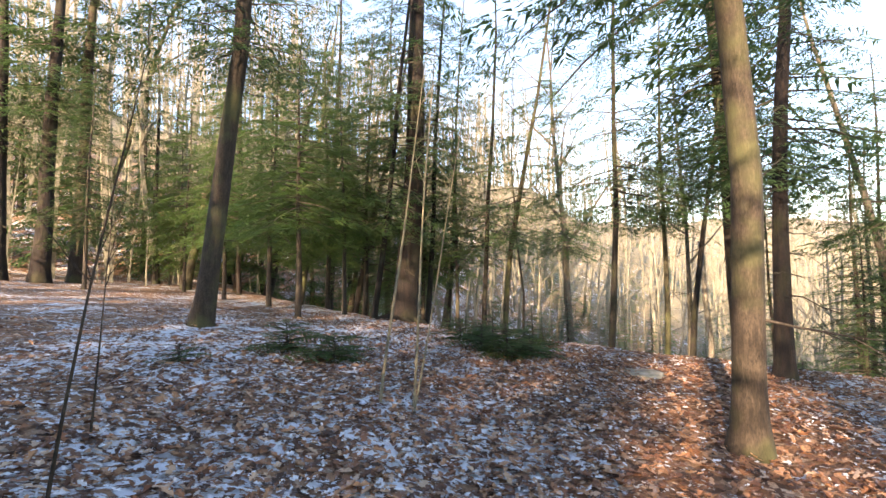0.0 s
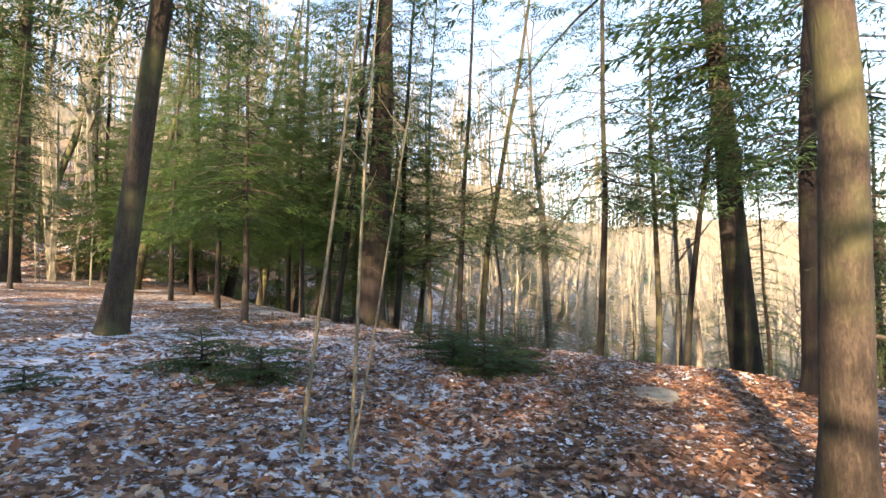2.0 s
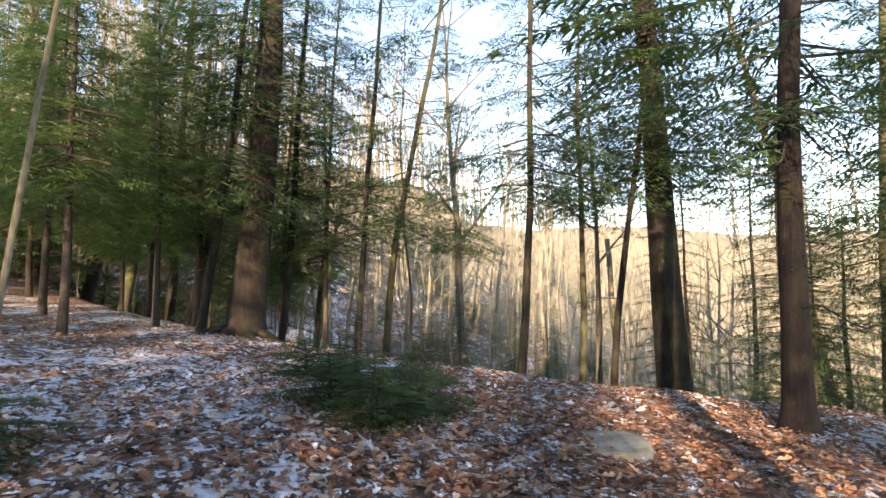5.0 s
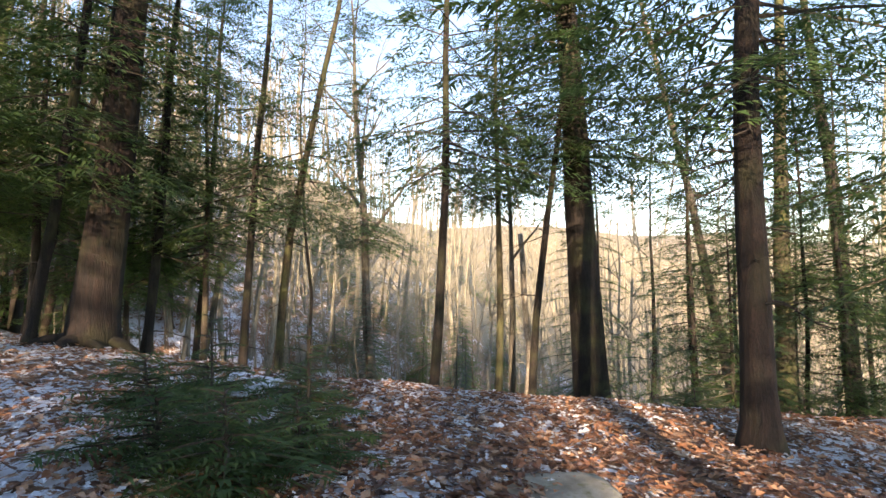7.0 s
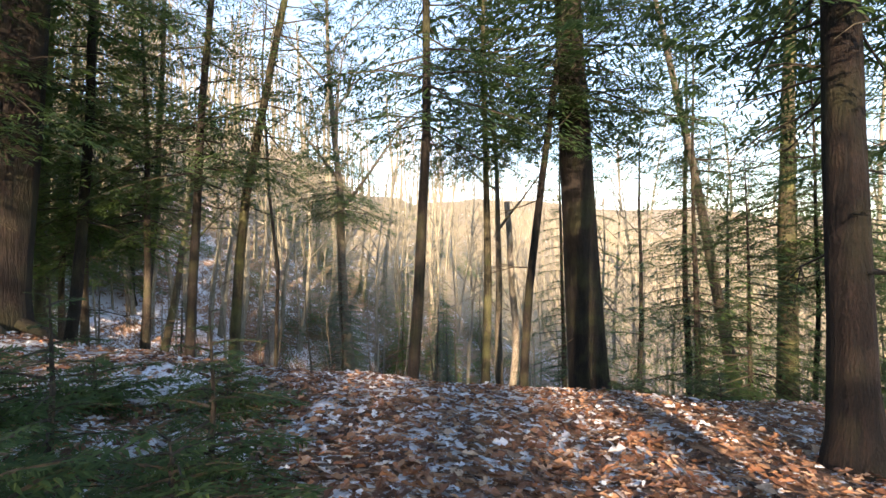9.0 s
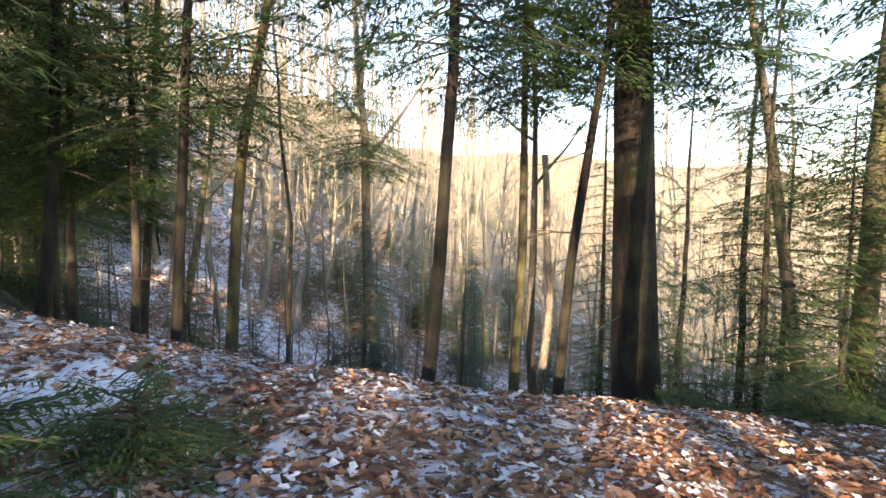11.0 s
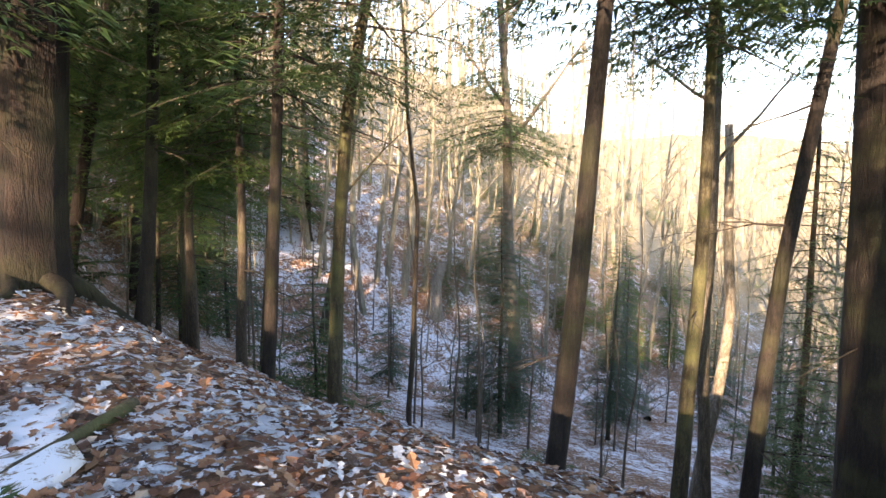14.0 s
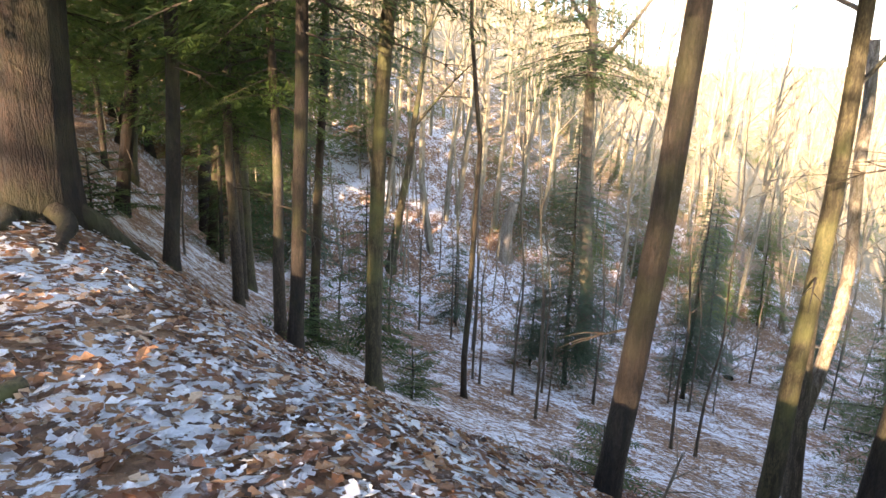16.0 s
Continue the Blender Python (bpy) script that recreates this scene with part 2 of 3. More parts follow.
def ground_z(x, y):
    """The lie of the land: a level shoulder, a brow, a ravine and the hill across it."""
    x, y = np.asarray(x, float), np.asarray(y, float)
    shoulder = 0.2 - 0.075 * np.clip(x, -25, 9)
    shoulder = shoulder - 0.3 * np.exp(-((x - 0.6) ** 2 + (y - 3) ** 2) / 7) + 0.12 * np.exp(-((x - 0.4) ** 2 + (y - 8.8) ** 2) / 2)
    u = np.maximum(4 - x, 0)
    brow = 12.8 - 0.45 * np.maximum(x - 4, 0) + 0.55 * u + 0.05 * np.minimum(u, 12) ** 2 + 1.2 * np.maximum(u - 12, 0)
    past = soft((y - brow) * 0.86, 0.4)
    floor_ = -8.1 - 0.22 * np.clip(x, -30, 40)
    deep = (shoulder - floor_) * 1.12
    near = shoulder - deep * (1 - np.exp(-0.85 * past / deep))
    over = soft((y - (30.4 + 0.48 * np.clip(x, -60, 80))) * 0.9, 2.5)
    hill = floor_ + 46 * (1 - np.exp(-0.8 * over * over / (over + 7) / 46))
    hill = hill + np.minimum(over / 25, 1.5) * (1.6 * np.sin(0.06 * x + 0.5) + 1.0 * np.sin(0.13 * x + 0.05 * y) + 0.6 * np.sin(0.31 * x - 0.1 * y))
    return 0.5 * np.logaddexp(near / 0.5, hill / 0.5)


def bumps(x, y):
    return 0.035 * np.sin(1.9 * x + 0.7 * y) * np.sin(1.3 * y - 0.6 * x + 1) + 0.02 * np.sin(4.1 * x - 1.7 * y) * np.sin(3.3 * y + 2.1 * x)


def land(x, y):
    return ground_z(x, y) + bumps(np.asarray(x, float), np.asarray(y, float))


# ---------------------------------------------------------------- ground
def spread(lo, hi, step, far, growth):
    core = list(np.arange(lo, hi + 1e-6, step))
    d, up = step, [core[-1]]
    while up[-1] < far:
        d *= growth
        up.append(up[-1] + d)
    d, down = step, [core[0]]
    while down[-1] > -far:
        d *= growth
        down.append(down[-1] - d)
    return np.array(down[:0:-1] + core + up[1:])


gx, gy = spread(-6, 9, 0.13, 500, 1.10), spread(-1, 17, 0.13, 600, 1.09)
GX, GY = np.meshgrid(gx, gy)
rng = np.random.default_rng(3)
GZ = land(GX, GY)
near_mask = np.exp(-((GX - 1.5) / 9) ** 2 - ((GY - 8) / 10) ** 2)
GZ = GZ + (rng.random(GZ.shape) - 0.5) * 0.03 * near_mask
nx, ny = len(gx), len(gy)
idx = np.arange(nx * ny).reshape(ny, nx)
quads = np.stack([idx[:-1, :-1], idx[:-1, 1:], idx[1:, 1:], idx[1:, :-1]], -1).reshape(-1, 4)
gm = bpy.data.meshes.new("ground")
gm.from_pydata(np.stack([GX, GY, GZ], -1).reshape(-1, 3).tolist(), [], quads.tolist())
gm.polygons.foreach_set("use_smooth", [True] * len(gm.polygons))
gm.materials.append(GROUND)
tagged(new("ground", gm), "forest floor of brown leaf litter dusted with thin snow", "ground", kind="structure")


# ---------------------------------------------------------------- foliage and limbs
def spray(rng, length, twigs, steps, wide=0.115):
    """A flat, drooping hemlock spray: feather-like twigs on both sides of an axis along +x. Returns vertices and triangles."""
    v, f = [], []
    for t in np.linspace(0.10, 1.0, twigs):
        for side in (-1, 1):
            if rng.random() < 0.10:
                continue
            p = np.array([length * t, 0.04 * length * math.sin(5 * t), -0.22 * length * t * t])
            ln = length * (0.46 * (1 - t) ** 0.8 + 0.12) * rng.uniform(0.65, 1.15)
            a = side * radians(rng.uniform(36, 62))
            d = np.array([math.cos(a), math.sin(a), rng.uniform(-0.32, 0.02)])
            nrm = np.array([-d[1], d[0], 0.0])
            nrm /= np.linalg.norm(nrm)
            n = max(2, round(steps * ln / (0.5 * length)))
            for j in range(n):
                q = p + d * ln * (j + 0.25) / n
                wv = length * 0.135 * (1 - 0.45 * j / n) * rng.uniform(0.7, 1.35)
                for s2 in (-1, 1):
                    b = len(v)
                    tip = q + d * wv * 0.9 + nrm * s2 * wv + np.array([0, 0, rng.uniform(-0.06, 0.015) * length])
                    out = d * wv * 0.9 + nrm * s2 * wv
                    side_ = np.array([-out[1], out[0], 0.0]) * wide
                    v += [q - side_, tip, q + out * 0.25 + side_]
                    f.append((b, b + 1, b + 2))
    return np.array(v), f


def great_bough(rng):
    """A long bough set with many small sprays, one metre long before scaling."""
    v, f = [], []
    for t in (0.16, 0.34, 0.5, 0.66, 0.8, 0.93):
        for side in ((-1, 1) if t < 0.9 else (-1, 0, 1)):
            if rng.random() < 0.12:
                continue
            sv, sf = SPRAYS_SMALL[int(rng.integers(4))]
            ln = (0.40 * (1 - t) ** 0.6 + 0.16) * rng.uniform(0.75, 1.15)
            rot = turn_to(side * radians(rng.uniform(35, 60)), rng.uniform(-0.05, 0.22))
            o = np.array([t, 0.04 * math.sin(5 * t), -0.22 * t * t + rng.uniform(-0.012, 0.012)])
            k = len(v)
            v += list((sv * ln) @ rot.T + o)
            f += [tuple(i + k for i in face) for face in sf]
    return np.array(v), f


def turn_to(azimuth, dip):
    ca, sa, cd, sd = math.cos(azimuth), math.sin(azimuth), math.cos(dip), math.sin(dip)
    return np.array([[ca * cd, -sa, ca * sd], [sa * cd, ca, sa * sd], [-sd, 0, cd]])


SPRAYS = [spray(np.random.default_rng(40 + i), 1.0, 8, 5) for i in range(5)]
SPRAYS_SMALL = [spray(np.random.default_rng(50 + i), 1.0, 5, 3) for i in range(4)]
GREAT = [great_bough(np.random.default_rng(60 + i)) for i in range(5)]


def boughs(rng, low, high, reach, count, lean=(0, 0), dip=0.12, cone=1.0, gap=0.0, fine=11.0, coarse=False, bow=0.0, rise=1.6):
    """Crown of a hemlock whose trunk starts at the origin: needle sprays and, in the second material, their branches."""
    leaf = Geo()
    wood = Geo()
    for i in range(count):
        t = (i + rng.random()) / count
        if gap and math.sin(t * 37 + rng.random()) < gap - 1:
            continue
        z = low + (high - low) * t ** rise
        az_ = i * 2.39996 + rng.uniform(-0.5, 0.5)
        ln = reach * ((1 - t) ** cone * 0.9 + 0.12) * rng.uniform(0.6, 1.12) * (1 if t > 0.12 else 0.75)
        rot = turn_to(az_, dip + rng.uniform(-0.14, 0.2) - 0.25 * t)
        o = np.array([lean[0] * z + float(bend(z, bow)), lean[1] * z, z])
        sv, sf = SPRAYS_SMALL[int(rng.integers(4))] if coarse else GREAT[int(rng.integers(5))] if ln > 0.95 and z < fine else SPRAYS[int(rng.integers(5))]
        leaf.add((sv * np.array([ln, ln * rng.uniform(0.8, 1.15), ln])) @ rot.T + o, sf)
        pts = [rot @ (np.array([ln * q, 0.04 * ln * math.sin(5 * q), -0.22 * ln * q * q])) + o for q in (0, 0.35, 0.7, 0.98)]
        wood.tube(pts, [0.007 + 0.008 * ln, 0.005 + 0.005 * ln, 0.003 + 0.003 * ln, 0.002], 3, cap=False)
    return leaf, wood


def crown_mesh(name, leaf, wood, needles):
    leaves_n = len(leaf.f)
    leaf.add(np.concatenate(wood.v), wood.f)
    me = leaf.mesh(name, [needles, BARK_TWIG])
    me.polygons.foreach_set("material_index", [0] * leaves_n + [1] * (len(leaf.f) - leaves_n))
    return me


def bend(z, bow):
    """How far a bowed trunk stands off its straight lean: a parabola that runs out straight."""
    z = np.asarray(z, float)
    return bow * np.where(z < 6, np.maximum(z, 0) ** 2, 36 + 12 * (z - 6))


def trunk_points(height, lean, rng, wander=0.05, n=14, bow=0.0):
    z = np.concatenate([[-0.35, 0.0, 0.12, 0.3, 0.6], np.linspace(1.1, height, n)])
    ph = rng.uniform(0, 6.28, 4)
    wob = wander * np.minimum(z / 3, 1.0).clip(0)
    x = lean[0] * z + bend(z, bow) + wob * np.sin(z * 0.55 + ph[0]) + 0.3 * wob * np.sin(z * 1.7 + ph[1])
    y = lean[1] * z + wob * np.sin(z * 0.5 + ph[2]) + 0.3 * wob * np.sin(z * 1.5 + ph[3])
    return np.stack([x - x[1], y - y[1], z], -1)


def trunk_mesh(name, height, radius, lean, rng, bark, wander=0.05, sides=14, flare=0.55, top=0.12, bow=0.0):
    g = Geo()
    p = trunk_points(height, lean, rng, wander, bow=bow)
    z = p[:, 2].clip(0)
    r = radius * (1 - (1 - top) * (z / height) ** 0.9) * (1 + flare * np.exp(-z / (radius * 1.6)))
    g.tube(p, r, sides, 0.10, rng, True, 0.35 * flare)
    return g.mesh(name, bark, True), p


def dead_branches(rng, pts, low, high, count, length, parent, bark, name="branch"):
    """Dead lower branches, bare and broken, each with a few twigs."""
    for i in range(count):
        wood = Geo()
        z = rng.uniform(low, high)
        k = int(np.searchsorted(pts[:, 2], z).clip(1, len(pts) - 1))
        t = (z - pts[k - 1, 2]) / (pts[k, 2] - pts[k - 1, 2])
        o = pts[k - 1] * (1 - t) + pts[k] * t
        a = rng.uniform(0, 6.28)
        ln = length * rng.uniform(0.35, 1.2)
        d = np.array([math.cos(a), math.sin(a), rng.uniform(-0.35, 0.15)])
        q = [o + d * ln * s + np.array([0, 0, -0.15 * ln * s * s + rng.uniform(-0.05, 0.05) * ln]) for s in (0, 0.3, 0.6, 1.0)]
        q[0] = o
        wood.tube(q, [0.016, 0.011, 0.007, 0.002], 4, cap=False)
        for j in range(int(rng.integers(2, 5))):
            b = q[1] * 0.5 + q[2] * 0.5 if j % 2 else q[2]
            d2 = d + np.array([rng.uniform(-0.8, 0.8), rng.uniform(-0.8, 0.8), rng.uniform(-0.5, 0.3)])
            wood.tube([b, b + d2 * ln * 0.2, b + d2 * ln * 0.42 + np.array([0, 0, -0.05])], [0.006, 0.004, 0.0015], 3, cap=False)
        part(name, wood.mesh(name, bark), parent)


def rooted(name, x, y, label, category, group="", sink=0.03):
    e = new(name)
    e.location = (x, y, float(land(x, y)) - sink)
    return tagged(e, label, category, group)


def hemlock(x, y, radius, lean, height, low, reach, count, seed, label, bark=None, needles=None, gap=0.3, dead=8, sides=14, wander=0.05, flare=0.4, cone=0.8, fine=11.0, coarse=False, bow=0.0, rise=1.6):
    rng = np.random.default_rng(seed)
    root = rooted("hemlock_tree", x, y, label, "tree", "trees of the wood")
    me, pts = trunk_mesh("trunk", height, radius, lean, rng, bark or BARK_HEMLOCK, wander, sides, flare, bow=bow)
    part("trunk", me, root)
    leaf, wood = boughs(rng, low, height * 0.98, reach, count, lean, gap=gap, cone=cone, fine=fine, coarse=coarse, bow=bow, rise=rise)
    if dead:
        dead_branches(rng, pts, min(1.2, low), max(low, 2.0) + 2.0, dead, 1.2, root, BARK_TWIG)
    tagged(part("crown", crown_mesh("crown", leaf, wood, needles or NEEDLES), root, "feathery dark green needle sprays"), kind="stuff")
    return root


def limb(g, rng, o, d, length, r, depth, sides=5, bend=0.25, n=5):
    """A tapering, forking limb of a bare tree."""
    pts, p, way = [np.array(o)], np.array(o), np.array(d) / np.linalg.norm(d)
    for i in range(n):
        way = way + rng.normal(0, bend * 0.35, 3) + np.array([0, 0, 0.05])
        way /= np.linalg.norm(way)
        p = p + way * length / n
        pts.append(p)
    g.tube(pts, [r * (1 - 0.75 * i / n) for i in range(n + 1)], sides if depth > 1 else 3, 0.06, rng, False)
    if depth > 0:
        for k in range(int(rng.integers(3, 5))):
            i = int(rng.integers(max(1, n // 2), n + 1))
            side = rng.normal(0, 1, 3)
            side -= way * (side @ way)
            side /= np.linalg.norm(side) + 1e-6
            limb(g, rng, pts[i], way * 0.75 + side * rng.uniform(0.5, 1.0) + np.array([0, 0, 0.15]), length * rng.uniform(0.4, 0.65), r * (1 - 0.75 * i / n) * 0.7, depth - 1, sides, bend, n)


def bare_tree(x, y, radius, lean, height, fork, seed, label, bark=None, depth=3, name="bare_tree", limbs=8, wander=0.08, bow=0.0):
    rng = np.random.default_rng(seed)
    root = rooted(name, x, y, label, "tree", "trees of the wood")
    me, pts = trunk_mesh("trunk", height, radius, lean, rng, bark or BARK_GREY, wander, 12, 0.35, 0.10, bow)
    part("trunk", me, root)
    for i in range(limbs):
        wood = Geo()
        z = fork + (height - fork) * (i / max(limbs - 1, 1)) * 0.92
        k = int(np.searchsorted(pts[:, 2], z).clip(1, len(pts) - 1))
        a = i * 2.4 + rng.uniform(-0.5, 0.5)
        r = radius * (1 - 0.88 * (z / height) ** 0.9) * 0.6
        t = (z - pts[k - 1, 2]) / (pts[k, 2] - pts[k - 1, 2])
        limb(wood, rng, pts[k - 1] * (1 - t) + pts[k] * t, (math.cos(a), math.sin(a), rng.uniform(0.5, 1.2)), height * rng.uniform(0.16, 0.28), max(r, 0.01), depth - 1)
        part("limb", wood.mesh("limb", bark or BARK_GREY, True), root)
    return root


# ---------------------------------------------------------------- trees beside the path
hemlock(2.67, 4.79, 0.150, (0.0056, -0.0096), 19, 5.0, 3.0, 100, 11, "tall hemlock with smooth brown trunk beside the path", BARK_SMOOTH, dead=5, flare=0.45, bow=-0.0049)
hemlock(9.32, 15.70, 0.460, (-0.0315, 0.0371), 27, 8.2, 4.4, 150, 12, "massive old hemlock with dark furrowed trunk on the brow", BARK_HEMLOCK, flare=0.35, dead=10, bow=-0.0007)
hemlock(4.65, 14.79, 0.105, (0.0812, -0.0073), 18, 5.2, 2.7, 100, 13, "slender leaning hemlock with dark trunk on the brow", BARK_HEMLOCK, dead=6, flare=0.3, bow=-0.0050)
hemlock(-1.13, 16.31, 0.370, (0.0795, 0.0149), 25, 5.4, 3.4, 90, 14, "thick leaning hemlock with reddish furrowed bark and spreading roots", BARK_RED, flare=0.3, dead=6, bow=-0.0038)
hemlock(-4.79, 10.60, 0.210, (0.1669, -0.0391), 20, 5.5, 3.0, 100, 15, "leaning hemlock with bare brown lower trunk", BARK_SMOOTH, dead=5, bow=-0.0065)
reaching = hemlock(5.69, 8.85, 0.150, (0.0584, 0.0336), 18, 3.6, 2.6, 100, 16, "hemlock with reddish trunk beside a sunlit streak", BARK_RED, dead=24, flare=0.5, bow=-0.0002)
hemlock(9.8, 8.3, 0.2, (0.0, 0.0), 18, 2.4, 3.4, 100, 48, "hemlock with long level boughs past the streaks of sun", dead=10)
hemlock(7.00, 16.46, 0.115, (0.0098, 0.0043), 14, 6.8, 2.2, 80, 17, "slim hemlock with forked top below the brow", BARK_MOSSY, dead=6, bow=0.0002)
bare_tree(9.83, 20.07, 0.145, (-0.0579, 0.0277), 17, 7.8, 18, "grey bare tree standing below the brow", BARK_GREY, bow=0.0036)
hemlock(7.25, 15.46, 0.105, (0.0476, 0.0050), 17, 7.6, 2.3, 100, 19, "thin leaning hemlock below the brow", BARK_HEMLOCK, dead=8, bow=0.0084)
hemlock(2.15, 18.07, 0.120, (-0.0125, -0.0641), 18, 5.6, 2.4, 90, 20, "leaning mossy green hemlock on the slope", BARK_MOSSY, dead=6, bow=0.0145)
bare_tree(3.51, 22.65, 0.080, (0.0178, 0.0014), 17, 10.0, 21, "thin dark crooked tree down the slope", BARK_TWIG, limbs=6, wander=0.14, bow=-0.0037)
hemlock(1.33, 17.08, 0.097, (0.0660, 0.0155), 16, 4.2, 2.6, 60, 22, "slim dark hemlock on the slope", dead=8, bow=-0.0019)
hemlock(0.21, 21.55, 0.110, (0.0536, 0.0048), 18, 5.6, 2.6, 90, 23, "slim hemlock further down the slope", BARK_SMOOTH, dead=8, bow=-0.0002)
hemlock(-2.37, 24.3, 0.16, (0.014, -0.002), 19, 4.5, 3.0, 70, 24, "mossy green hemlock down the slope", BARK_MOSSY, dead=10)
hemlock(-0.51, 17.63, 0.100, (0.0871, 0.0090), 16, 4.2, 2.2, 70, 25, "leaning dark hemlock beside the thick rooted one", dead=8, bow=-0.0035)
hemlock(-3.5, 21.1, 0.13, (0.20, -0.01), 14, 3.5, 2.8, 60, 26, "steeply leaning hemlock on the slope", BARK_RED, dead=6)
hemlock(-6.17, 29.6, 0.24, (0.032, 0.0), 24, 7.0, 3.6, 80, 27, "straight brown hemlock across the gully", BARK_RED, dead=8)
bare_tree(-0.31, 36.12, 0.240, (0.1310, -0.0140), 17, 7.0, 28, "leaning pale tree catching the sun down the slope", BARK_MOSSY, bow=0.0031)
deep = bare_tree(9.00, 34.37, 0.360, (-0.0202, 0.0162), 29, 12.8, 29, "large forked bare tree standing deep in the ravine", BARK_GREY, limbs=10, bow=-0.0034)
leaf_, wood_ = boughs(np.random.default_rng(49), 12.6, 27.0, 4.2, 130, (-0.0610, 0.0162), gap=0.3, fine=19.0)
tagged(part("hanging_foliage", crown_mesh("hanging_foliage", leaf_, wood_, NEEDLES), deep, "dark clumps of evergreen sprays"), kind="stuff")
hemlock(16.23, 16.74, 0.200, (-0.1841, 0.0695), 20, 9.0, 3.0, 50, 30, "leaning forked tree down the bank", BARK_GREY, dead=8, bow=-0.0011)
hemlock(16.52, 19.39, 0.150, (0.0034, 0.0084), 17, 6.0, 3.0, 60, 31, "straight hemlock down the bank", dead=14, bow=0.0002)
hemlock(16.98, 16.47, 0.340, (0.0289, 0.0021), 24, 7.5, 4.0, 90, 32, "stout straight hemlock down the bank", BARK_MOSSY, dead=14, bow=0.0006)
hemlock(19.3, 15.4, 0.32, (-0.078, 0.033), 22, 6.5, 4.0, 90, 33, "dark forked hemlock down the bank", dead=12)
hemlock(-2.05, 16.4, 0.098, (0.118, -0.039), 16, 3.0, 2.8, 70, 34, "slim leaning hemlock beside the thick reddish one", dead=6)
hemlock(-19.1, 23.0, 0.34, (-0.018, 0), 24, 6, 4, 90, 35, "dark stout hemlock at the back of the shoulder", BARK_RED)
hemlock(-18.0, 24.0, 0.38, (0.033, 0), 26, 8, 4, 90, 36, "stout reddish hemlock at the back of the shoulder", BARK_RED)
hemlock(-17.7, 26.0, 0.36, (0.024, 0), 26, 9, 4, 90, 37, "stout sunlit hemlock at the back of the shoulder", BARK_SMOOTH)
bare_tree(-24.2, 37.0, 0.31, (0.32, 0), 24, 12, 38, "large leaning bare tree behind the hemlocks", BARK_MOSSY)
for i, (x, y, r, lx) in enumerate(((-12.84, 27, 0.22, 0.20), (-10.2, 31.4, 0.28, 0.22), (-7.2, 27, 0.22, 0.12), (-9.4, 25, 0.1, -0.03))):
    hemlock(x, y, r, (lx, 0), 17, 3.6, 3.0, 60, 39 + i, "leaning hemlock among young growth", BARK_RED if i % 2 else BARK_MOSSY)

hemlock(-3.8, 25.8, 0.07, (0.03, 0.0), 13, 5.0, 1.8, 40, 44, "thin dark hemlock pole on the slope", dead=8)
hemlock(-4.95, 27.5, 0.17, (0.14, 0.0), 17, 4.5, 2.8, 60, 45, "leaning brown hemlock on the slope", BARK_SMOOTH, dead=8)
hemlock(15.0, 14.5, 0.08, (0.01, 0.0), 13, 5.0, 2.0, 50, 46, "thin dark hemlock pole down the bank", dead=10)

# a long drooping bough that reaches over the path
droop = Geo()
dr_ = np.random.default_rng(71)
arc = [np.array([-4.1 * t, 0.9 * t, 7.2 - 0.2 * t - 2.5 * t ** 2.2]) for t in np.linspace(0, 1, 9)]
droop.tube(arc, [0.05, 0.045, 0.04, 0.035, 0.03, 0.025, 0.02, 0.014, 0.006], 6, 0.1, dr_, False)
tip = Geo()
for k_ in (3, 4, 5, 6, 7, 8, 8):
    for sd in (-1, 1):
        sv, sf = GREAT[int(dr_.integers(5))]
        ln_ = dr_.uniform(0.7, 1.3)
        tip.add((sv * ln_) @ turn_to(math.pi + sd * dr_.uniform(0.3, 1.0), dr_.uniform(0.2, 0.7)).T + arc[k_], sf)
drooping = part("drooping_bough", droop.mesh("drooping_bough", BARK_TWIG, True), reaching, "long dark bough drooping over the path")
tagged(part("sprays", tip.mesh("sprays", NEEDLES), drooping), kind="stuff")


# snag with a broken top below the brow
def snag(x, y, radius, lean, height, seed, bow=0.0):
    rng = np.random.default_rng(seed)
    root = rooted("dead_snag", x, y, "dead bare snag with a snapped-off top", "tree")
    me, pts = trunk_mesh("trunk", height, radius, lean, rng, ROT, 0.22, 10, 0.4, 0.62, bow)
    part("trunk", me, root)
    dead_branches(rng, pts, 2, height - 1, 6, 0.7, root, ROT, "branch_stub")


snag(10.59, 21.64, 0.150, (0.0489, -0.0023), 9.6, 50, bow=0.0001)
snag(5.62, 41.4, 0.42, (0.05, 0.0), 3.2, 51)
snag(17.3, 41.1, 0.14, (-0.01, 0.0), 5.5, 52)

